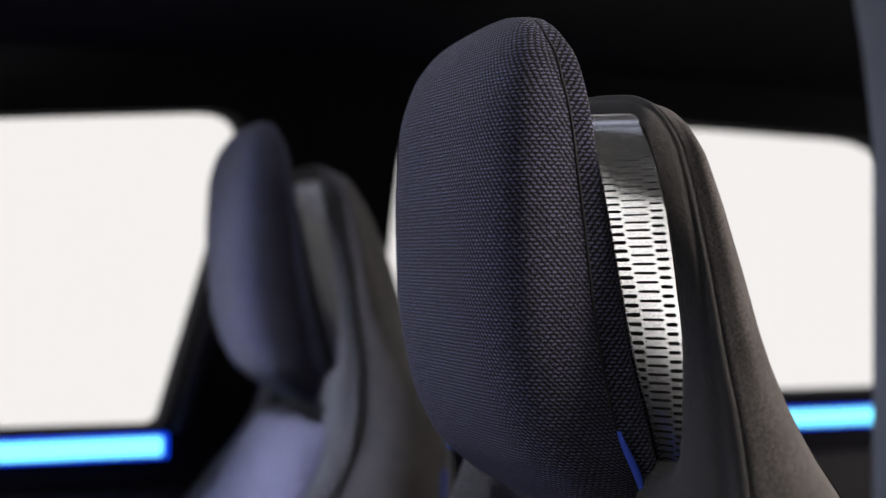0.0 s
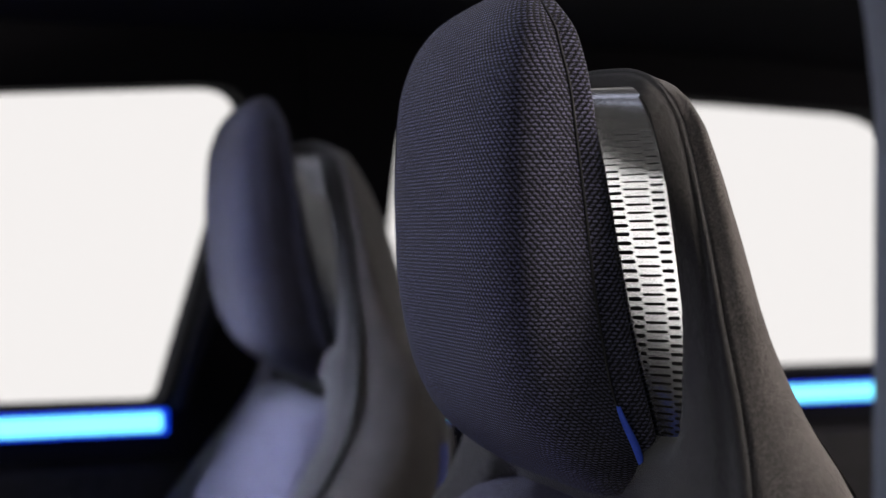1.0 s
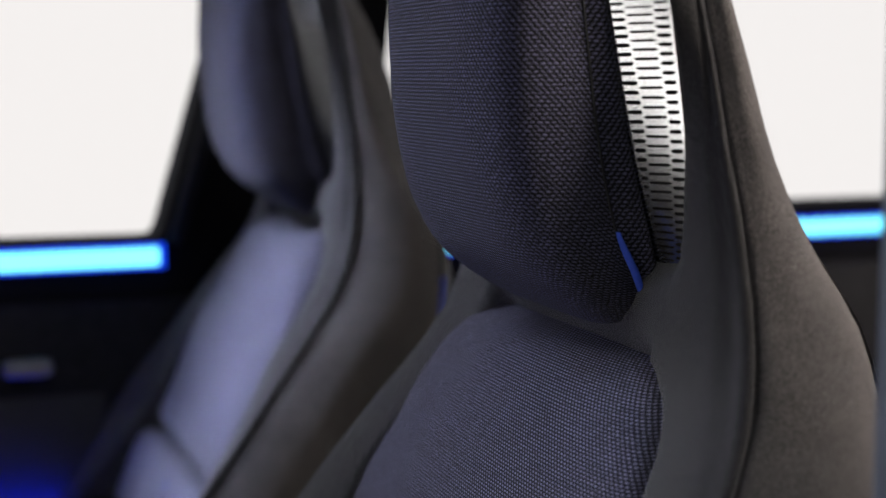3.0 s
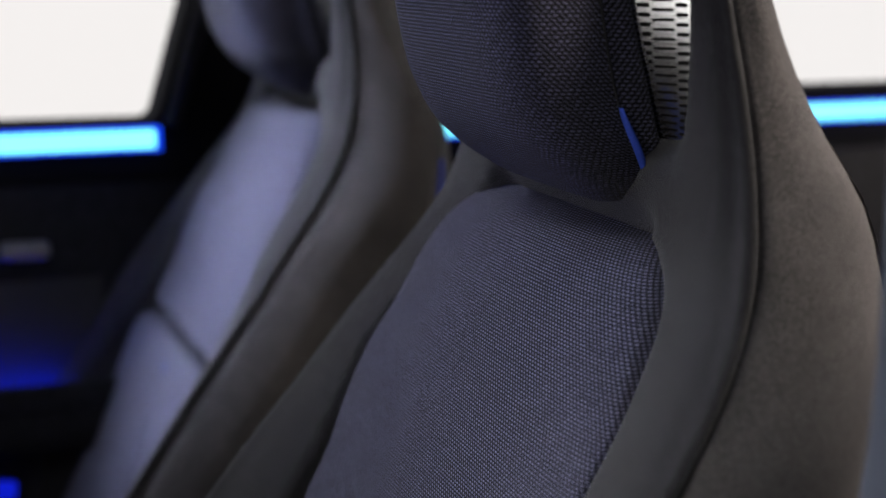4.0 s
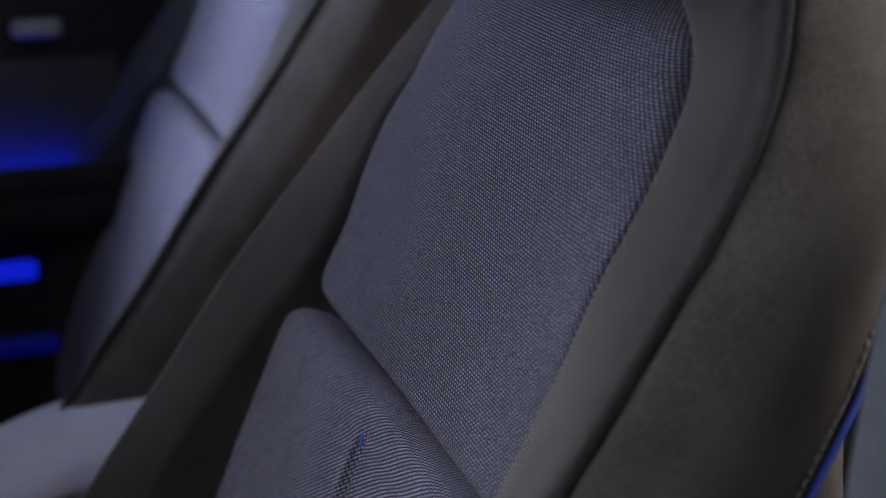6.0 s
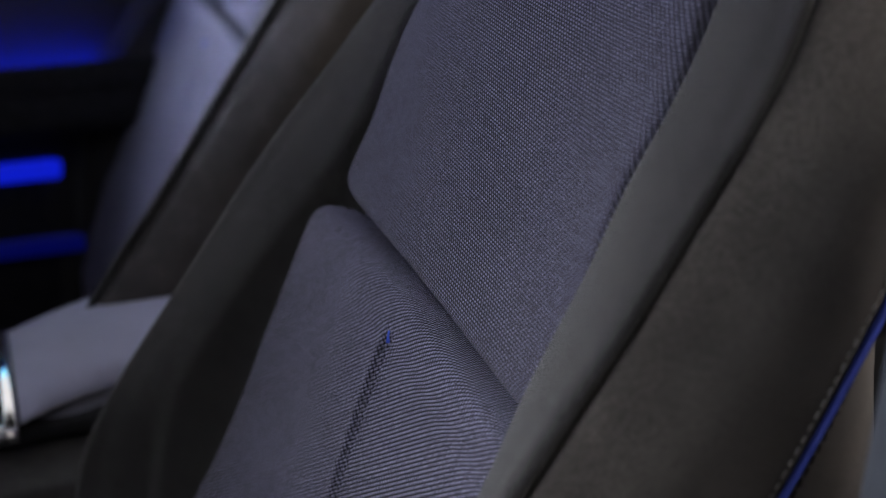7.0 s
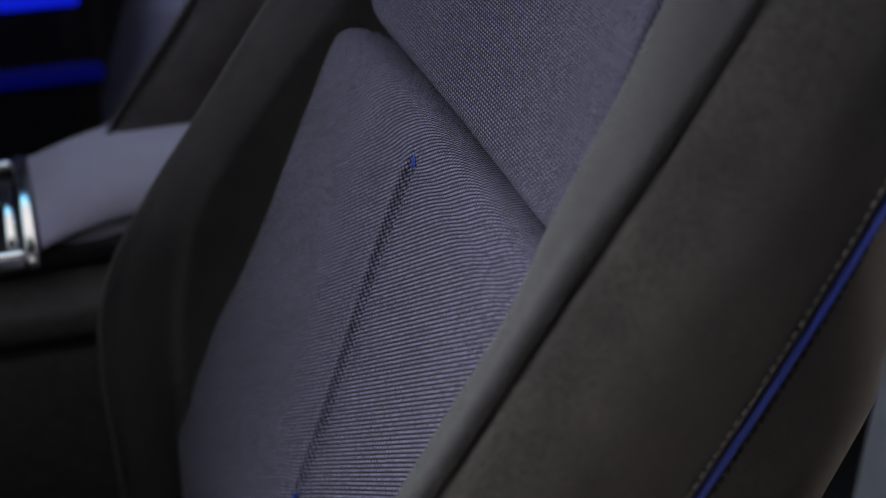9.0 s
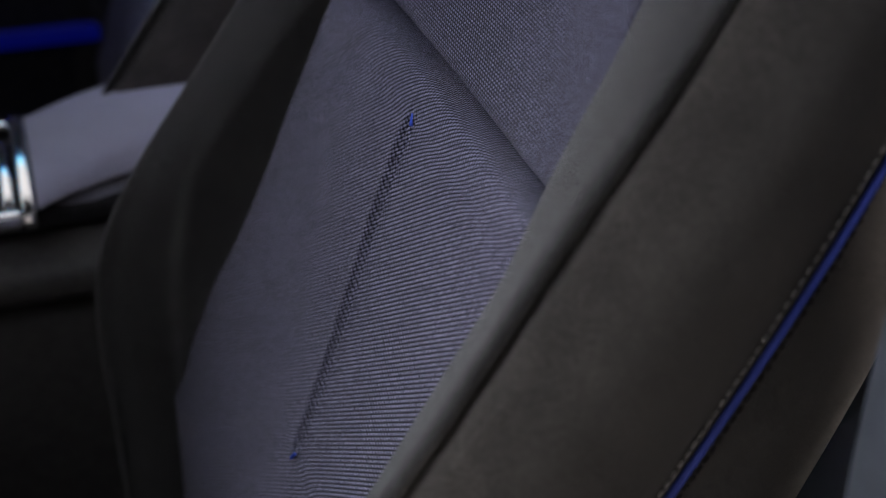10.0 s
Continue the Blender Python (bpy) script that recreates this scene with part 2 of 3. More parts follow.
def add_stitch(bm, points, radius, sides):
    """Adds one short thread to a row of stitches."""
    st = tube(points, radius, sides)
    me = bpy.data.meshes.new("stitch")
    st.to_mesh(me)
    st.free()
    bm.from_mesh(me)
    bpy.data.meshes.remove(me)


def thing(name, place, label, category, group="", kind=""):
    ob = new(name)
    ob.location = place
    bpy.context.view_layer.update()
    return tagged(ob, label, category, group, kind)


# ---- the front seat ----
# All of a seat's lines, over height: x of a line, or half a width.
bolster_x = curve((.20, .062), (.315, .059), (.40, .057), (.45, .062), (.50, .079), (.55, .111), (.60, .148), (.65, .183), (.70, .217), (.75, .2535), (.80, .293), (.85, .330), (.89, .361),
                  (.92, .3835), (.95, .4015), (.98, .4123), (1.01, .4179), (1.05, .4226), (1.10, .4210), (1.16, .417), (1.21, .412), (1.24, .409), (1.26, .415))
bolster_w = curve((.20, .262), (.35, .266), (.45, .264), (.50, .265), (.60, .270), (.70, .268), (.75, .263), (.80, .2563), (.85, .248), (.89, .240), (.92, .230), (.95, .218), (.98, .207), (1.01, .196),
                  (1.05, .1785), (1.10, .163), (1.16, .148), (1.20, .137), (1.222, .127), (1.235, .113), (1.243, .094), (1.248, .066), (1.251, .028))
edge_x = curve((.20, .115), (.35, .117), (.45, .1185), (.50, .1270), (.55, .141), (.60, .1725), (.65, .207), (.70, .2440), (.75, .2770), (.80, .305), (.85, .3305), (.90, .3666), (.95, .398), (1.0, .414),
               (1.05, .424), (1.12, .419), (1.18, .410), (1.23, .406), (1.26, .412))
centre_x = curve((.20, .11), (.35, .139), (.442, .170), (.50, .192), (.563, .213), (.62, .232), (.684, .2575), (.714, .273), (.75, .293), (.814, .317), (.895, .350), (.943, .374), (.985, .402), (1.0, .41))
cushion_w = curve((.20, .250), (.35, .245), (.42, .231), (.48, .2265), (.55, .2245), (.60, .2184), (.65, .2122), (.70, .2018), (.735, .189), (.80, .1825), (.85, .1800), (.88, .1735), (.91, .163), (.94, .150), (.985, .130))
cushion_rise = curve((.15, -.066), (.20, -.056), (.25, -.044), (.29, -.030), (.33, -.019), (.40, -.020), (.45, -.024), (.50, -.022), (.58, -.014), (.66, -.005), (.72, -.005), (1.0, -.005))
rear_x = curve((.20, .192), (.45, .256), (.561, .314), (.669, .375), (.751, .424), (.82, .464), (.88, .498), (.95, .512), (1.0, .507), (1.04, .487), (1.095, .464), (1.136, .455), (1.19, .445), (1.235, .438), (1.26, .437))
back_x = curve((.20, .355), (.35, .417), (.50, .476), (.65, .524), (.75, .560), (.85, .576), (.92, .578), (1.0, .556), (1.08, .530), (1.16, .506), (1.20, .490), (1.25, .462))
TOP, LOW, SEAM_Z, CUSHION_TOP, CAP_Z = 1.251, 0.12, 0.714, 0.978, 1.11


def corner_cut(d, r):
    d = max(0.0, min(d, r))
    return r - math.sqrt(max(0.0, r * r - (r - d) ** 2))


def cushion_edge(z):
    return max(0.004, cushion_w(z) - corner_cut(CUSHION_TOP - z, 0.045))


def heights(lo, hi, count, ends=1.0):
    s = np.linspace(-1, 1, count)
    s = (1 - ends) * s + ends * np.sin(s * math.pi / 2)
    return lo + (hi - lo) * (s + 1) / 2


lip_x = curve((.98, .402), (1.0, .405), (1.025, .4105), (1.04, .4135), (1.0715, .4142), (1.1036, .4135), (1.1356, .4109), (1.161, .4073), (1.19, .4022), (1.21, .3995), (1.222, .3995), (1.23, .400), (1.236, .4015), (1.242, .407), (1.26, .412))
lip_y = curve((.98, .134), (1.19, .134), (1.20, .1325), (1.21, .129), (1.216, .1255), (1.221, .1215), (1.225, .1165), (1.228, .110), (1.2305, .100), (1.2325, .084), (1.234, .060), (1.2355, .030), (1.2365, .0), (1.26, .0))


def ease(a, b, x):
    f = max(0.0, min(1.0, (x - a) / (b - a)))
    return f * f * (3 - 2 * f)


def rolled_edge(y0, x0, w, xb):
    """The padded roll from a lip at (y0, x0) out to the ridge seam at (w, xb)."""
    k = max(0.002, w - y0)
    r = min(1.0, k / 0.04)
    side, ridge = 0.0038 * r, xb - 0.0062 * r
    length = math.hypot(k, ridge - x0)
    lift = min(0.0030, (0.07 + 0.15 * ease(-0.004, 0.010, x0 - ridge)) * length) / length
    ny, nx = (ridge - x0) * lift, -k * lift
    roll = [(y0 + q * k + ny * math.sin(math.pi * q), x0 + (ridge - x0) * q + nx * math.sin(math.pi * q)) for q in (0.12, 0.25, 0.4, 0.55, 0.75)]
    return roll + [(w - 0.10 * k, ridge + 0.0004 * r), (w + side * 0.30, xb - 0.0042 * r), (w + side * 0.90, xb - 0.0020 * r), (w + side, xb - 0.0002), (w + side * 0.70, xb + 0.0012),
                   (w - 0.0065 * r, xb + 0.0026)]


def shell_front():
    """The backrest's front: a bed for the cushions below, the yoke, and above it the two sides of the frame round the steel band."""
    rows = []
    for z in heights(LOW, CAP_Z, 90, 0.0):
        w, xb, xe = bolster_w(z), bolster_x(z) + 0.004, edge_x(z)
        cw = min(cushion_edge(min(z, CUSHION_TOP)), w - 0.026, w * 0.91)
        bed = [(0, centre_x(z) + 0.035), (cw * 0.7, centre_x(z) + 0.035), (cw - 0.004, xe + 0.022), (cw + 0.001, xe + 0.006), (cw + 0.007, xe)]
        yl, xl, deep = lip_y(z), lip_x(z), 0.024 * ease(1.020, 1.052, z)
        arch = [(0, xl + deep), (yl * 0.7, xl + deep), (yl * 0.95, xl + deep * 0.9), (yl * 0.985, xl + deep * 0.25), (yl + 0.0015, xl)]
        f = ease(0.955, 1.0, z)
        half = [(a[0] * (1 - f) + b[0] * f, a[1] * (1 - f) + b[1] * f) for a, b in zip(bed, arch)]
        half += rolled_edge(*half[-1], w, xb)
        line = smooth_line(half, 64)
        rows.append([(x, -y, z) for y, x in line[::-1]] + [(x, y, z) for y, x in line[1:]])
    return loft(rows)


def along(points, count):
    """Evenly spaced places along a line in the y-z plane."""
    p = np.array(points)
    s = np.concatenate([[0], np.cumsum(np.hypot(*np.diff(p, axis=0).T))])
    t = np.linspace(0, s[-1], count)
    return np.stack([np.interp(t, s, p[:, 0]), np.interp(t, s, p[:, 1])], axis=1)


def shell_cap():
    """The top of the frame: the roll swept over the steel band from one side to the other."""
    zs = np.linspace(CAP_Z, 1.2365, 80)
    inner = along([(lip_y(z) + 0.0015 * min(1.0, lip_y(z) / 0.03), z) for z in zs], 60)
    zs = np.linspace(CAP_Z, TOP, 80)
    outer = along([(bolster_w(z), z) for z in zs] + [(0.0, TOP + 0.0004)], 60)
    rows = []
    for (yi, zi), (yo, zo) in zip(inner, outer):
        gap = max(0.002, math.hypot(yo - yi, zo - zi))
        dy, dz = (yo - yi) / gap, (zo - zi) / gap
        xl = lip_x(zi)
        half = [(-0.016, xl + 0.024), (-0.0025, xl + 0.016), (-0.0006, xl + 0.003), (0.0, xl)] + rolled_edge(0.0, xl, gap, bolster_x(zo) + 0.004)
        rows.append([(x, yi + d * dy, zi + d * dz) for d, x in smooth_line(half, 40)])
    return loft([[(x, -y, z) for x, y, z in row] for row in rows] + rows[-2::-1])


def side_section(z):
    w, xb, xr = bolster_w(z), bolster_x(z) + 0.004, rear_x(z)
    low = 1.0 if z < 0.80 else max(0.0, 1 - (z - 0.80) / 0.10)
    depth = xr - xb
    wr = w - 0.012 * low - (1 - low) * min(0.03, w * 0.5)
    q = 1 - 0.6 * max(0.0, min(1.0, (z - 0.90) / 0.15))
    rest, dip = depth - 0.0070, 0.0070 * min(1.0, w / 0.2)
    return [(w - dip, xb + 0.0034), (w - 0.0004, xb + 0.0042), (w + 0.0030 * q, xb + 0.0070), (w + 0.0115 * q, xb + 0.0070 + 0.13 * rest), (w + 0.0165 * q, xb + max(0.36 * depth, 0.0080 + 0.22 * rest)), (w + 0.0085 * q, xb + 0.65 * depth),
            (w - 0.0035 - 0.010 * (1 - low), xb + 0.88 * depth), (wr, xr)]


def drop(z):
    """By how much the rear of the shell's top lies below its ridge."""
    return 0.008 * ease(1.12, 1.24, z)


def shell_side(sign):
    rows = []
    for z in np.concatenate([heights(LOW, 1.20, 60, 0.0), heights(1.203, TOP, 20, 0.8)]):
        line = smooth_line(side_section(z), 24)
        x0, x1 = line[0][1], line[-1][1]
        rows.append([(x, sign * y, z - drop(z) * min(1.0, 1.5 * (x - x0) / (x1 - x0))) for y, x in line])
    return loft(rows)


def back_half(z):
    """Half of the rear of the shell at one height, from the middle to the cord, as places (y, x)."""
    wr, xr = side_section(z)[-1]
    xk = max(back_x(z), xr + 0.006)
    full = 1 - ease(0.60, 0.80, z)
    shares = [(0.2, 0.05, 0.01), (0.45, 0.24, 0.03), (0.75, 0.62, 0.12), (0.93, 0.89, 0.42)]
    half = [(0, xk)] + [(wr * a, xk - (b + (c - b) * full) * (xk - xr)) for a, b, c in shares] + [(wr + 0.0005, xr + 0.002)]
    return smooth_line(half, 16)


def shell_back():
    rows = []
    for z in np.concatenate([heights(LOW, 1.20, 50, 0.0), heights(1.203, TOP, 18, 0.8)]):
        line = back_half(z)
        z -= drop(z)
        rows.append([(x, -y, z) for y, x in line[::-1]] + [(x, y, z) for y, x in line[1:]])
    return loft(rows)


def cushion(z0, z1, r0, r1, groove, power=5.0, sink=0.013, wider=0.0):
    """A padded panel between two heights with rounded corners."""
    u = np.linspace(-1, 1, 97)
    u = np.sign(u) * (1 - (1 - np.abs(u)) ** 1.35)
    if groove:
        u = np.array(sorted(set(np.round(np.concatenate([u[np.abs(u) > 0.09], np.linspace(-0.085, 0.085, 35)]), 6))))
    rows = []
    for z in heights(z0, z1, 90, 0.75):
        w = cushion_w(z) + wider
        w -= corner_cut(z - z0, r0) + corner_cut(z1 - z, r1)
        w = max(w, 0.004)
        rim = math.exp(-(z - z0) / 0.0042) + (1.3 * math.exp(-(z1 - z) / 0.009) if not groove else math.exp(-(z1 - z) / 0.0030))
        puff = math.exp(-(z - z0) / 0.03) + math.exp(-(z1 - z) / 0.03)
        rise = cushion_rise(z)
        fold = 0.014 * math.exp(-(z1 - z) / 0.0030 if groove else -(z - z0) / 0.0042)
        row = []
        for k in u:
            y = k * w
            e = min(1.0, abs(y) / cushion_w(z))
            front = centre_x(z) + max(min(edge_x(z) - 0.004 - centre_x(z), 0.004), rise) * e ** (2.2 if rise > -0.008 else 3.0)
            rim_x = max(edge_x(z), front) + sink
            x = front + (rim_x - front) * (1 - (1 - abs(k) ** power) ** (1 / power))
            x += 0.027 * rim - 0.004 * puff
            if groove:
                on = 1 / (1 + math.exp((z - 0.684) / 0.003)) / (1 + math.exp((0.438 - z) / 0.003))
                x += on * (0.0050 * math.exp(-((abs(y) - 0.0044) / 0.0021) ** 2) - 0.0012 * math.exp(-((abs(y) - 0.010) / 0.005) ** 2))
            row.append((x, y + (max(0.0, k) * 0.02 * ease(0.84, 0.93, z) if not groove else 0.0), z - fold))
        rows.append(row)
    return loft(rows)


pad_w = curve((.985, .042), (.990, .070), (1.0, .091), (1.02, .1035), (1.05, .107), (1.10, .109), (1.20, .108), (1.25, .103), (1.276, .090), (1.289, .072), (1.296, .050), (1.300, .022))
pad_front = curve((.985, .410), (.990, .392), (1.0, .370), (1.02, .340), (1.05, .319), (1.09, .307), (1.15, .302), (1.20, .304), (1.25, .313), (1.277, .328), (1.291, .342), (1.300, .356))
pad_seam = curve((.985, .415), (1.003, .413), (1.048, .3915), (1.103, .378), (1.168, .369), (1.22, .363), (1.264, .357), (1.288, .356), (1.300, .362))
pad_back = curve((.985, .426), (1.023, .4225), (1.096, .4025), (1.155, .390), (1.233, .3775), (1.264, .373), (1.288, .366), (1.300, .364))


def pad(front):
    rows = []
    for z in heights(0.985, 1.300, 80, 0.9):
        w, xs = pad_w(z), pad_seam(z)
        b = (xs - pad_front(z)) * 0.82 if front else (pad_back(z) - xs)
        n = 4.5 if front else 8.0
        row = []
        for a in np.linspace(-math.pi / 2, math.pi / 2, 73):
            sy, cx = math.sin(a), math.cos(a)
            y = math.copysign(abs(sy) ** (2 / n), sy) * w
            d = abs(cx) ** (2 / n) * b
            near = math.exp(-d / 0.0022)
            y -= math.copysign(0.0030 * near, sy)
            row.append((xs - d if front else xs + d, y, z))
        rows.append(row)
    return loft(rows, cap=True, chart=None if front else (lambda p: (p[0] + 0.2 * p[2], p[2])))


band_l = curve((1.015, .422), (1.023, .4205), (1.096, .3995), (1.155, .386), (1.20, .378), (1.233, .373), (1.26, .372))
band_r = curve((1.015, .425), (1.023, .4245), (1.05, .4235), (1.09, .420), (1.14, .4135), (1.19, .406), (1.23, .401), (1.26, .399))


BAND_LOW, BAND_TOP, BEND = 1.018, 1.2335, 0.0215


def arch_table():
    """Half of the arch, from its foot to the middle of its top, as lengths and shares of width and height."""
    high, a = BAND_TOP - BAND_LOW, np.linspace(0, math.pi / 2, 80)
    y = np.concatenate([[0.12], 0.12 - BEND + BEND * np.cos(a), [0.0]]) / 0.12
    z = np.concatenate([[0.0], high - BEND + BEND * np.sin(a), [high]]) / high
    s = np.concatenate([[0], np.cumsum(np.hypot(np.diff(y * 0.12), np.diff(z * (BAND_TOP - BAND_LOW))))])
    return s, y, z


ARCH_S, ARCH_Y, ARCH_Z = arch_table()
BAND_TOTAL = 2 * ARCH_S[-1]


def band_point(s, v, sink=0.0):
    """A place on the metal band: s runs up one side, over the top and down the other; v across it, from the pad to the shell."""
    top = BAND_TOP + 0.001 * v - sink
    q, sign = (s, -1) if s <= BAND_TOTAL / 2 else (BAND_TOTAL - s, 1)
    share = np.interp(q, ARCH_S, ARCH_Y)
    z = BAND_LOW + (top - BAND_LOW) * np.interp(q, ARCH_S, ARCH_Z)
    y = (0.105 + (0.027 - 0.012 * ease(1.18, 1.225, z)) * v - sink) * share
    return (band_l(z) + (band_r(z) - band_l(z)) * v, sign * y, z)


def band_plain():
    """The margins, the bare top and the inner wall of the band."""
    bm = bmesh.new()
    def strip(s0, s1, v0, v1, ns, nv):
        vs = [[bm.verts.new(band_point(s0 + (s1 - s0) * i / ns, v0 + (v1 - v0) * j / nv)) for j in range(nv + 1)] for i in range(ns + 1)]
        for i in range(ns):
            for j in range(nv):
                bm.faces.new((vs[i][j], vs[i][j + 1], vs[i + 1][j + 1], vs[i + 1][j]))
    strip(0, SLOT0, 0, 1, 6, 6)
    strip(SLOT1, BAND_TOTAL - SLOT1, 0, 1, 240, 8)
    strip(BAND_TOTAL - SLOT0, BAND_TOTAL, 0, 1, 6, 6)
    for a, b in ((SLOT0, SLOT1), (BAND_TOTAL - SLOT1, BAND_TOTAL - SLOT0)):
        strip(a, b, 0, 0.06, 40, 1)
        strip(a, b, 0.96, 1, 40, 1)
    bmesh.ops.remove_doubles(bm, verts=bm.verts[:], dist=0.00002)
    return bm


def band_rim():
    """The rolled front edge of the band."""
    return loft([[band_point(BAND_TOTAL * i / 160, v, k) for v, k in ((0.03, -0.0002), (0.0, -0.0004), (-0.03, 0.0006), (-0.02, 0.004))] for i in range(161)])


pitch = curve((1.01, .0034), (1.03, .0036), (1.06, .0046), (1.09, .0052), (1.15, .0051), (1.18, .0041), (1.21, .0036))
SLOT_ENDS = [1.2085 - BAND_LOW]
while SLOT_ENDS[-1] > 0.012:
    SLOT_ENDS.append(SLOT_ENDS[-1] - pitch(BAND_LOW + SLOT_ENDS[-1]))
SLOT_ENDS.reverse()
SLOT0, SLOT1 = SLOT_ENDS[0], SLOT_ENDS[-1]


slot_left = curve((1.01, -.20), (1.05, .05), (1.068, .15), (1.085, .24), (1.10, .30), (1.17, .29), (1.21, .28))
slot_right = curve((1.008, .28), (1.03, .48), (1.068, .65), (1.10, .725), (1.17, .73), (1.21, .765))


def band_slots(mirror):
    """The pierced part: each cell of sheet has a slot with walls that go through it."""
    bm = bmesh.new()
    def left(s):
        return max(0.06, slot_left(BAND_LOW + s))
    def right(s):
        return max(0.06, slot_right(BAND_LOW + s))
    cols = ((lambda s: 0.06, left, 0.0, 0.22), (left, right, 0.5, 0.15), (right, lambda s: 0.96, 0.0, 0.20))
    for low, high, shift, lh in cols:
        spans = list(zip(SLOT_ENDS, SLOT_ENDS[1:]))
        if shift:
            mids = [(a + b) / 2 for a, b in spans]
            spans = [(SLOT0, mids[0])] + list(zip(mids, mids[1:])) + [(mids[-1], SLOT1)]
        for i, (s0, s1) in enumerate(spans):
            def place(s, q, k=0.0):
                v = low(s) + (high(s) - low(s)) * q
                return bm.verts.new(band_point(BAND_TOTAL - s if mirror else s, v, k))
            sc, hs = (s0 + s1) / 2, (s1 - s0) / 2
            wide = high(sc) - low(sc)
            if max(high(s0) - low(s0), high(s1) - low(s1)) < 0.004:
                continue
            if wide < 0.075 or (shift and i in (0, len(spans) - 1)):
                bm.faces.new([place(s, q) for s, q in ((s0, 0), (s0, 1), (s1, 1), (s1, 0))])
                continue
            fade = min(1.0, 0.3 + (SLOT1 - sc) / 0.06, wide / 0.16)
            reach = 0.5 - min(0.02 + 0.008 / wide, 0.2)
            outer, inner, deep = [], [], []
            for k in range(24):
                a = 2 * math.pi * k / 24
                c, d = math.cos(a), math.sin(a)
                e = max(abs(c), abs(d))
                outer.append(place(sc + hs * d / e, 0.5 + 0.5 * c / e))
                pv = 0.5 + math.copysign(abs(c) ** 0.4, c) * reach
                ps = math.copysign(abs(d) ** 0.6, d) * 2 * lh * hs * fade
                inner.append(place(sc + ps, pv))
                deep.append(place(sc + ps, pv, 0.0016))
            for k in range(24):
                n = (k + 1) % 24
                bm.faces.new((outer[k], outer[n], inner[n], inner[k]))
                wall = bm.faces.new((inner[k], inner[n], deep[n], deep[k]))
                for e in wall.edges:
                    if inner[k] in e.verts and inner[n] in e.verts:
                        e.smooth = False
    bmesh.ops.remove_doubles(bm, verts=bm.verts[:], dist=0.00002)
    return bm


def band_core():
    rows = [[band_point(BAND_TOTAL * i / 80, v, 0.004) for v in (0.02, 0.3, 0.7, 1.0)] for i in range(81)]
    return loft(rows)


def build_seat():
    seat = thing("front_seat", (0, SEAT_Y, 0), "dark suede and navy knit front seat with steel headrest band", "car seat", "front seats")

    def put(name, bm, mat, label="", under=None, smooth=True):
        bm.transform(Matrix.Translation((0, SEAT_Y, 0)))
        return part(name, bm, mat, under or seat, label, smooth)

    # front and cap take the suede darkened for shade
    put("backrest_shell", shell_front(), SUEDE_SHADED, "suede backrest surround in a shaded colour")
    put("shell_cap", shell_cap(), SUEDE_SHADED, "suede roll over the steel band in a shaded colour")
    for sign in (-1, 1):
        put("side_panel", shell_side(sign), SUEDE_SIDE, "brown-grey suede side panel")
        line = [(bolster_x(z) + 0.0071, sign * (bolster_w(z) - 0.0030 * min(1.0, bolster_w(z) / 0.2)), z) for z in np.linspace(LOW + 0.02, 1.235, 90)]
        put("seam", tube(line, 0.0010, 6), DARK_THREAD, "dark seam")
    put("back_panel", shell_back(), SUEDE_SIDE)
    put("upper_cushion", cushion(SEAM_Z + 0.0016, CUSHION_TOP, 0.040, 0.045, False, 4.0, 0.007), CUSHION_KNIT, "blue-grey knitted upper back cushion")
    put("lower_cushion", cushion(0.13, SEAM_Z - 0.0015, 0.02, 0.044, True, 9.0, 0.004, 0.006), LOWER_KNIT, "blue-grey knitted lower back cushion")
    head = put("headrest_pad", pad(True), PAD_KNIT, "navy-black knitted headrest pad")
    put("headrest_gusset", pad(False), PAD_KNIT, "knitted side gusset", head)
    for sign in (-1, 1):
        line = [(pad_seam(z), sign * (pad_w(z) - 0.0026), z) for z in np.linspace(0.992, 1.296, 60)]
        put("pad_seam", tube(line, 0.0009, 6), DARK_THREAD, "dark seam thread", head)
    band = put("headrest_band", band_plain(), STEEL, "brushed steel band with pierced slots")
    put("rim", band_rim(), STEEL, "", band)
    put("slotted_sheet", band_slots(False), STEEL, "", band)
    put("slotted_sheet", band_slots(True), STEEL, "", band)
    put("headrest_core", band_core(), CORE, "black core behind the steel")
    # blue tag in the pad's seam, on the door side
    for sign in (-1,):
        rows = []
        for i in range(15):
            f = i / 14
            z = 1.049 - 0.046 * f
            wide = 0.0023 * math.sin(math.pi * min(1.0, 0.06 + f * 0.94)) ** 0.7 + 0.0003
            x, y = pad_seam(z), sign * (pad_w(z) + 0.0008)
            rows.append([(x - wide, y - sign * 0.002, z), (x - wide * 0.6, y, z), (x + 0.0002, y + sign * 0.0014, z), (x + wide * 0.8, y, z), (x + wide, y - sign * 0.002, z)])
        put("seam_tag", loft(rows), TAG_BLUE, "small royal-blue fabric tag", head)
    # blue cord and its two rows of stitches at the rear of the side panels
    for sign in (-1, 1):
        line = []
        for z in np.linspace(0.24, 0.93, 60):
            y, x = side_section(z)[-1]
            line.append(Vector((x + 0.001, sign * (y + 0.0022), z)))
        cord = put("piping", tube(line, 0.0026), PIPE_BLUE, "royal-blue piping cord")
        def side_place(z):
            line = smooth_line(side_section(z), 24)
            x = line[-1][1] - 0.0105
            return Vector((x, sign * (np.interp(x, line[:, 1], line[:, 0]) + 0.0013), z))

        def back_place(z):
            line = back_half(z)
            step = (line[-2] - line[-1]) / np.hypot(*(line[-2] - line[-1]))
            y, x = line[-1] + step * 0.008
            return Vector((x + 0.0006, sign * (y + 0.0008), z))

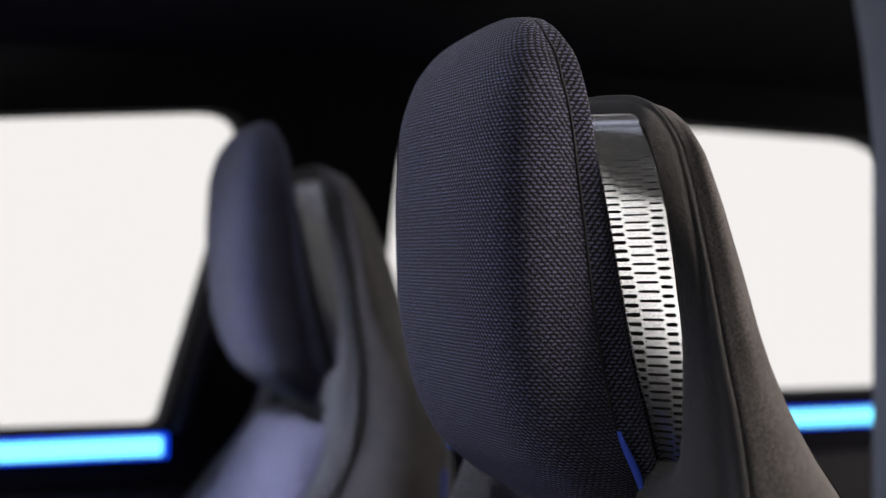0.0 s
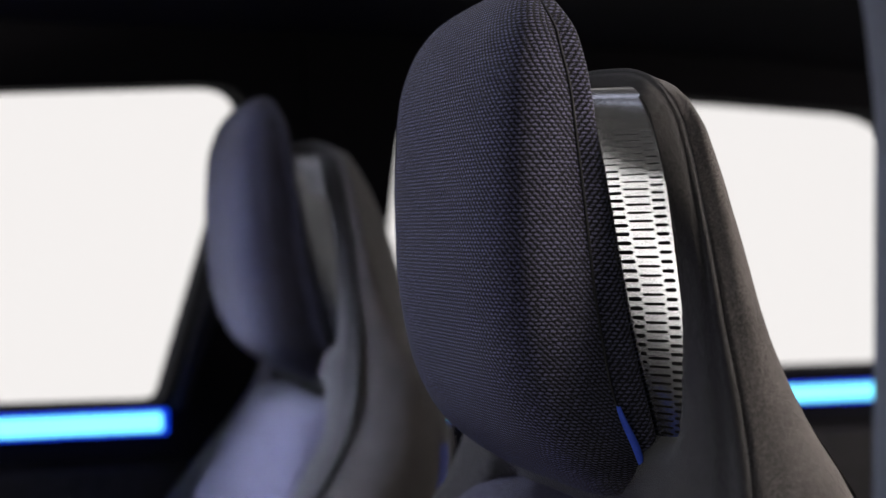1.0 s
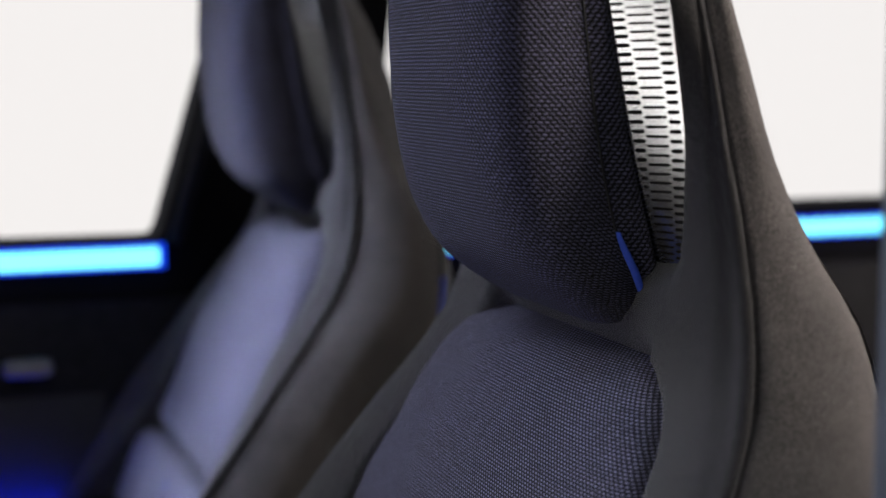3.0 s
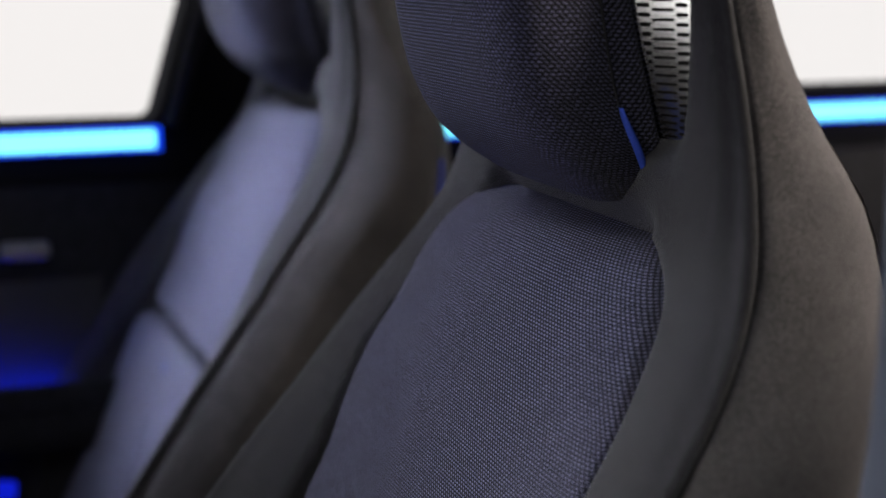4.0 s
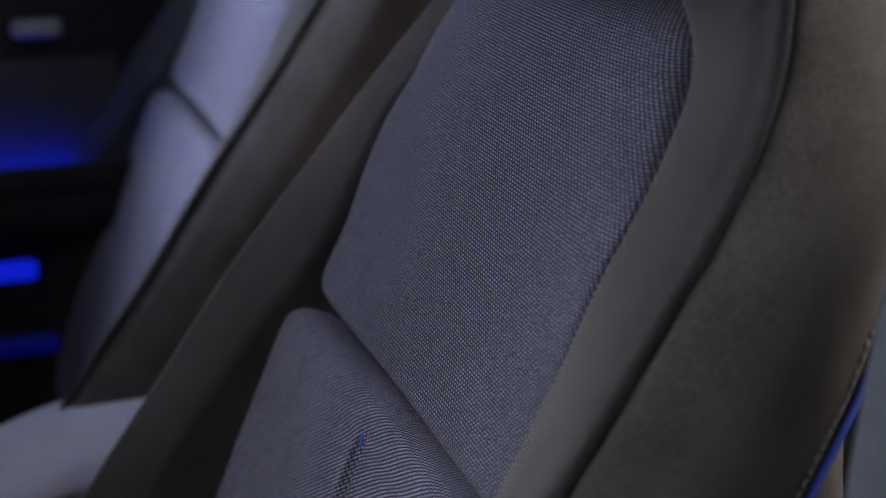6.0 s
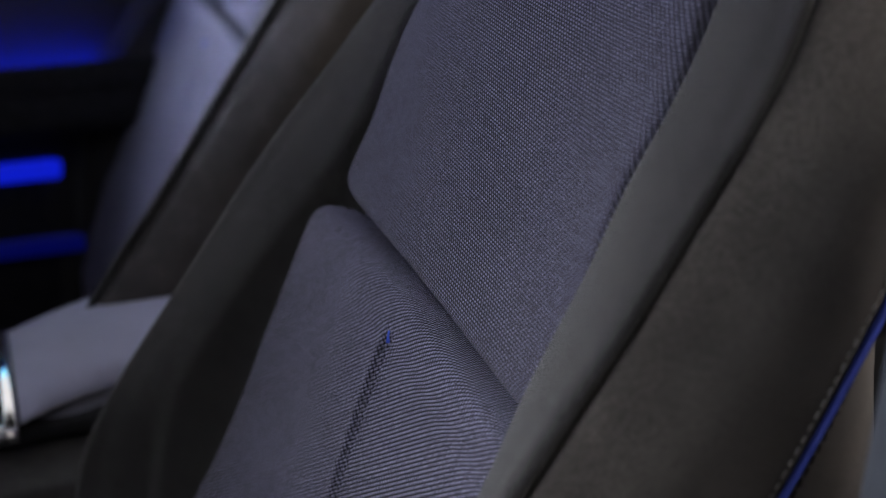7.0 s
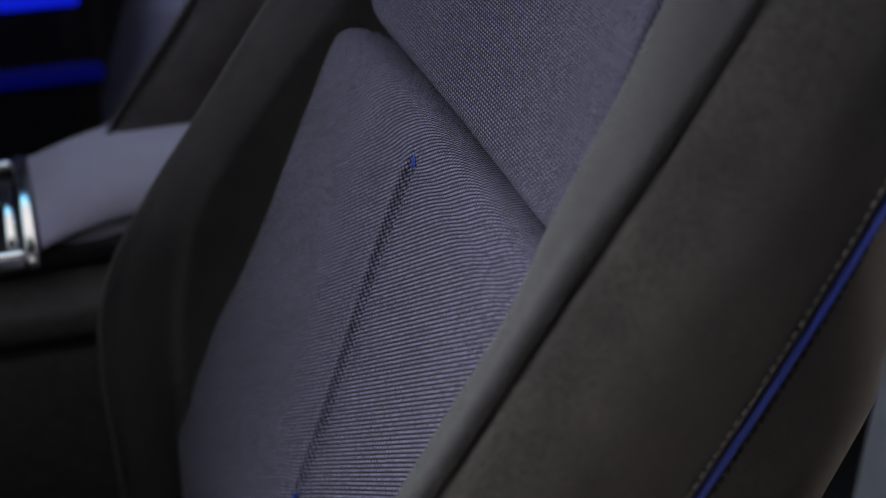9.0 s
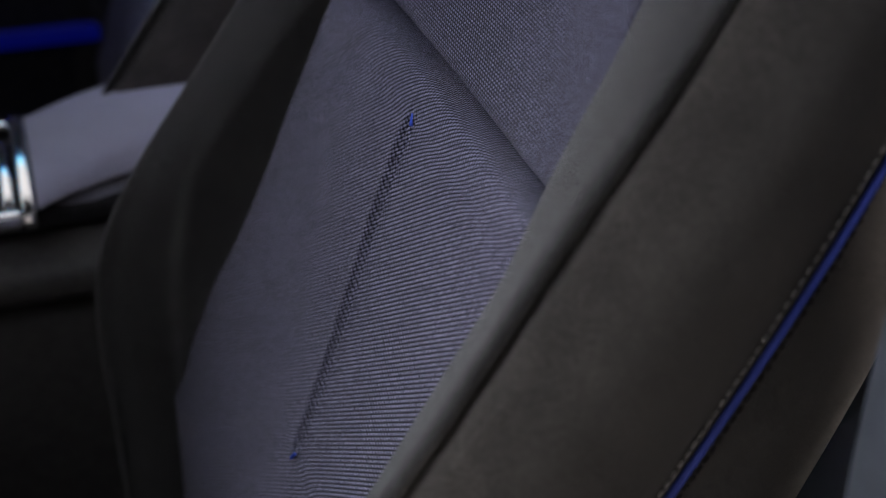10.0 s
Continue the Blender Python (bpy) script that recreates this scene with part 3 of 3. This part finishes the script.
        for place, mat, label in ((side_place, THREAD, "row of grey stitches"), (back_place, BROWN_THREAD, "row of dark brown stitches")):
            bm = bmesh.new()
            for k in range(116):
                z = 0.245 + k * 0.0059
                p, q = place(z), place(z + 0.0046)
                add_stitch(bm, [p, p.lerp(q, 0.3), p.lerp(q, 0.7), q], [0.0005, 0.0013, 0.0013, 0.0005], 6)
            tagged(put("piping_stitches", bm, mat, label), kind="stuff")
    # seam stitch in the middle of the lower cushion
    def centre(z):
        return centre_x(z) + 0.0030
    bm = bmesh.new()
    for k in range(49):
        z = 0.440 + k * 0.0049
        for y in (-0.0044, 0.0044):
            add_stitch(bm, [(centre(z) + 0.0008, y, z), (centre(z + 0.0012), y, z + 0.0012), (centre(z + 0.0032), y, z + 0.0032), (centre(z + 0.0044) + 0.0008, y, z + 0.0044)], 0.0006, 5)
    tagged(put("centre_stitching", bm, NAVY_THREAD, "double row of navy stitches"), kind="stuff")
    for z, n in ((0.6835, 1), (0.438, -1)):
        pts = [(centre(z + n * (0.003 - 0.002 * i)) - 0.0042, 0.0014 * (1.5 - i), z + n * (0.003 - 0.002 * i)) for i in range(4)]
        put("blue_end_stitch", tube(pts, 0.0013, 6), TAG_BLUE, "royal-blue tacking stitch")
    # seat squab and its base
    put("seat_cushion", box(-0.48, 0.10, -0.25, 0.25, 0.10, 0.19, 0.04, 5), CUSHION_KNIT, "knitted seat cushion")
    put("seat_base", box(-0.40, 0.30, -0.22, 0.22, 0.003, 0.11, 0.01), TRIM, "black seat base")
    return seat


near_seat = build_seat()
far_seat = copy_thing(near_seat, Matrix.Translation((0.018, SEAT_Y + SEAT_STEP, 0)))
for ob in list(far_seat.children_recursive):
    if ob.name.startswith("seam_tag"):
        bpy.data.objects.remove(ob)


# ---- the cabin ----
def panel_with_hole(outer, hole, y0, y1):
    """A wall in the x-z plane between y0 and y1 with an opening through it; both outlines have the same number of points."""
    bm = bmesh.new()
    rings = [[bm.verts.new((x, y, z)) for x, z in ring] for ring, y in ((outer, y0), (hole, y0), (hole, y1), (outer, y1))]
    n = len(outer)
    for a, b in ((0, 1), (1, 2), (2, 3), (3, 0)):
        for i in range(n):
            k = (i + 1) % n
            bm.faces.new((rings[a][i], rings[a][k], rings[b][k], rings[b][i]))
    return bm


def rounded(corners, radius, steps=6):
    """An outline with rounded corners; radius is one number for each corner."""
    out = []
    n = len(corners)
    for i, (c, r) in enumerate(zip(corners, radius)):
        c = Vector(c)
        a, b = Vector(corners[i - 1]) - c, Vector(corners[(i + 1) % n]) - c
        p, q = c + a.normalized() * r, c + b.normalized() * r
        for k in range(steps + 1):
            f = k / steps
            out.append(tuple((1 - f) ** 2 * p + 2 * f * (1 - f) * c + f * f * q))
    return out


def squared(corners, steps=6):
    return rounded(corners, [0.0001] * len(corners), steps)


def build_door(name, hole, radius, x0, x1, strip, label, low_lights):
    door = thing(name, (0, FAR, 0.1), label, "car door", "far doors")
    z0, z1 = 0.86, 1.47
    part("window_frame", panel_with_hole(squared([(x0, z0), (x1, z0), (x1, z1), (x0, z1)]), rounded(hole, radius), FAR - 0.02, FAR + 0.06), HEADLINER, door, "black window surround", False)
    bm = bmesh.new()
    bm.faces.new([bm.verts.new((x, FAR + 0.045, z)) for x, z in rounded(hole, [r * 1.0 for r in radius])])
    pane = part("window_pane", bm, GLASS, door, "clear side window")
    pane.visible_shadow = False
    part("door_panel", box(x0, x1, FAR - 0.022, FAR + 0.08, 0.02, 0.858, 0.012), TRIM, door, "black door trim")
    a, b = strip
    part("light_strip", box(a, b, FAR - 0.034, FAR - 0.0225, 0.897, 0.923, 0.005), LED_CYAN, door, "glowing cyan light strip")
    part("light_strip_edge", box(a - 0.006, b + 0.006, FAR - 0.032, FAR - 0.0225, 0.8945, 0.9255, 0.002), LED_EDGE, door, "blue edge of the light strip")
    if low_lights:
        part("door_handle", box(0.118, 0.178, FAR - 0.050, FAR - 0.0225, 0.768, 0.790, 0.008, 3), SATIN, door, "satin metal door release")
        part("pocket_lining", box(-0.48, 0.24, FAR - 0.028, FAR - 0.0225, 0.604, 0.74, 0.002), LINING, door, "dark felt pocket lining in blue light")
        part("pocket_light", box(-0.45, 0.215, FAR - 0.055, FAR - 0.030, 0.6005, 0.606, 0.002), LED_POCKET, door, "blue light line")
        part("pocket_lip", box(-0.50, 0.40, FAR - 0.092, FAR - 0.082, 0.585, 0.622, 0.003), TRIM, door)
        part("armrest", box(-0.50, 0.40, FAR - 0.09, FAR - 0.0225, 0.53, 0.60, 0.02, 3), TRIM, door, "black door armrest")
        part("lower_light_strip", box(-0.45, 0.36, FAR - 0.034, FAR - 0.0225, 0.459, 0.485, 0.004), LED_BLUE, door, "blue light strip")
        part("lower_light_strip", box(-0.45, 0.36, FAR - 0.034, FAR - 0.0225, 0.357, 0.381, 0.004), LED_DIM, door, "dim blue light strip")
    return door


build_door("front_door", [(-0.75, 0.936), (0.316, 0.930), (0.440, 1.345), (-0.30, 1.300)], [0.03, 0.015, 0.07, 0.06], -0.95, 0.50, (-0.80, 0.314),
           "black front passenger door with bright window and cyan light strip", True)
build_door("rear_door", [(0.59, 0.945), (1.52, 0.945), (1.50, 1.330), (0.643, 1.362)], [0.03, 0.03, 0.12, 0.09], 0.503, 1.75, (0.58, 1.425),
           "black rear door with bright window and cyan light strip", False)

# far pillar trim, a slim black edge along the front door's window
part_line = [Vector((0.415, FAR - 0.03, 1.20)), Vector((0.395, FAR - 0.03, 1.13)), Vector((0.335, FAR - 0.03, 0.925))]
tagged(part("pillar_trim", tube(part_line, 0.012, 8), TRIM), "black pillar edge trim beside the front window", "pillar", "", "structure")

roof_rows = []
for y in np.linspace(0.64, 1.98, 24):
    e = ((y - 1.21) / 0.77)
    roof_rows.append([(x, y, 1.50 - 0.10 * e ** 4 - 0.05 * max(0.0, -x) - 0.04 * max(0.0, x - 1.0)) for x in np.linspace(-0.95, 1.9, 20)])
bm = loft(roof_rows)
# opening out of view, added and sized to let the lamps reach the seats
opening = [f for f in bm.faces if -0.90 < f.calc_center_median().x < 0.56 and 0.70 < f.calc_center_median().y < 1.62]
bmesh.ops.delete(bm, geom=opening, context="FACES")
bmesh.ops.solidify(bm, geom=bm.faces[:], thickness=0.03)
tagged(part("ceiling", bm, HEADLINER), "black fabric headliner of the car roof", "ceiling", "", "structure")
# pane added over that opening
roof_pane = tagged(part("added_roof_pane", box(-0.98, 0.66, 0.66, 1.66, 1.535, 1.539), GLASS), "unseen clear pane added over the roof opening that lets lamps in", "window", "", "structure")
roof_pane.visible_shadow = False
tagged(part("floor", box(-1.2, 1.9, 0.44, 1.98, -0.04, 0.0, 0.005), CARPET), "black carpeted cabin floor", "floor", "", "structure")
tagged(part("wall_rear", box(1.76, 1.84, 0.44, 1.98, 0.001, 0.90, 0.01), TRIM), "black trimmed rear end of the cabin below the tailgate glass", "wall", "", "structure")
tagged(part("wall_front", box(-1.18, -1.10, 0.44, 1.98, 0.001, 0.70, 0.01), TRIM), "black dashboard wall at the cabin's front", "wall", "", "structure")

# unseen rear door on the near side, added as a light mask: panel below, frame round an opening
rear_light_mask = thing("rear_door", (1.1, 0.49, 0.1), "unseen black rear door behind the near pillar, added to shape the rear light", "car door")
part("door_panel", box(0.53, 1.75, 0.44, 0.52, 0.02, 0.645, 0.012), TRIM, rear_light_mask, "black door trim")
# the opening is cut so the rear lamp reaches only the seat's rear edge
part("window_frame", panel_with_hole(squared([(0.53, 0.647), (1.75, 0.647), (1.75, 1.46), (0.53, 1.46)]), rounded([(0.715, 0.70), (0.88, 0.68), (0.98, 1.40), (0.555, 1.42)], [0.02, 0.06, 0.06, 0.02]), 0.45, 0.51), TRIM, rear_light_mask, "black window surround", False)

# near pillar at the open door
rows = []
for z in np.linspace(0.0, 1.46, 40):
    lean = 0.3655 - 0.035 * max(0.0, min(1.0, (0.95 - z) / 0.25)) + 0.010 * max(0.0, min(1.0, (0.85 - z) / 0.12)) - 0.10 * max(0.0, z - 1.20) ** 1.3 * 4
    ring = [(lean, .47), (lean + 0.004, .455), (lean + 0.03, .44), (lean + 0.13, .44), (lean + 0.15, .47), (lean + 0.13, .53), (lean + 0.03, .53), (lean + 0.006, .50)]
    rows.append([(x, y, z) for x, y in ring])
tagged(part("pillar_near", loft(rows, closed=True, cap=True), GREY_TRIM), "blue-grey door pillar trim beside the open door", "pillar", "", "structure")

# ---- centre console ----
console = thing("centre_console", (0.1, 1.235, 0), "black centre console with grey armrest between the seats", "console")
part("body", box(-0.60, 0.36, 1.135, 1.335, 0.003, 0.425, 0.02, 3), CONSOLE, console, "dark grey console body")
part("upper_body", box(-0.60, 0.34, 1.130, 1.34, 0.43, 0.457, 0.010, 3), CONSOLE, console)
part("tray_body", box(-0.60, 0.120, 1.203, 1.348, 0.459, 0.478, 0.006, 3), TRIM, console, "black tray recess")
lid = []
for f in np.linspace(0, 1, 26) ** 1.5:
    x = 0.027 + 0.30 * f
    near = 1.200 + 0.046 * math.sin(min(1.0, f * 3.2) * math.pi / 2)
    far = 1.385 + 0.03 * math.sin(min(1.0, f * 3) * math.pi / 2)
    top = 0.499 + 0.016 * math.sin(min(1.0, f * 1.8) * math.pi / 2)
    low = 0.488 - 0.006 * math.sin(min(1.0, f * 4.5) * math.pi / 2)
    mid = (low + top - 0.007) / 2
    ring = [(near - 0.004, low), (near - 0.010, low + 0.003), (near - 0.012, mid - 0.002), (near - 0.010, mid + 0.002), (near - 0.004, top - 0.007), (near + 0.006, top - 0.002), (near + 0.03, top), ((near + far) / 2, top + 0.004),
            (far - 0.06, top), (far - 0.02, top - 0.007), (far - 0.004, top - 0.025), (far, low - 0.004), (far - 0.012, low - 0.008)]
    lid.append([(x, y, z) for y, z in ring])
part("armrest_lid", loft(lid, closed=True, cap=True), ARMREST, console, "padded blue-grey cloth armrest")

base = []
for f in np.linspace(0, 1, 16):
    x = 0.034 + 0.30 * f
    near = 1.190 + 0.044 * math.sin(min(1.0, f * 2.6) * math.pi / 2) + 0.03 * max(0.0, 1 - f * 6) ** 2
    base.append([(x, y, z) for y, z in ((near + 0.012, 0.460), (near - 0.002, 0.463), (near - 0.006, 0.470), (near - 0.003, 0.478), (near + 0.010, 0.4815), (1.36, 0.4795), (1.37, 0.460))])
# the side wears the darker copy of the lid's cloth, for shade
part("armrest_base", loft(base, closed=True, cap=True), ARMREST_SHADED, console, "side of the armrest, its cloth in a shaded colour")


def sloping(bm):
    """Raises the far side of the tray a little."""
    for v in bm.verts:
        v.co.z += (v.co.y - 1.268) * 0.085
    return bm


tray = part("tray_frame", sloping(box(0.0130, 0.0250, 1.183, 1.352, 0.4795, 0.4965, 0.003, 3)), CHROME, console, "polished chrome tray frame")
part("rail", sloping(box(-0.22, 0.0125, 1.183, 1.198, 0.480, 0.4945, 0.003, 3)), CHROME, tray)
part("rail", sloping(box(-0.22, 0.0125, 1.337, 1.352, 0.480, 0.4945, 0.003, 3)), CHROME, tray)
part("bar", sloping(box(-0.0015, 0.0090, 1.204, 1.320, 0.479, 0.4915, 0.003, 3)), CHROME, tray)

# ---- the studio ----
tagged(part("ground", box(-12, 12, -12, 12, -0.40, -0.35), STUDIO), "pale grey studio floor", "floor", "", "structure")
# emissive wall that stands in for the bright studio outside
tagged(part("backdrop", box(-12, 12, 6.0, 6.1, -0.349, 7.0), BACKDROP), "white studio wall beyond the windows, bright by its own emission", "backdrop", "", "structure")
# added out of view: lights the seats' fronts and shows in the steel
tagged(part("backdrop", box(-6.1, -6.0, -0.2, 3.4, -0.349, 3.2), FRONT_GLOW), "unseen glowing panel beyond the windshield, added as fill and reflection", "backdrop", "", "structure")
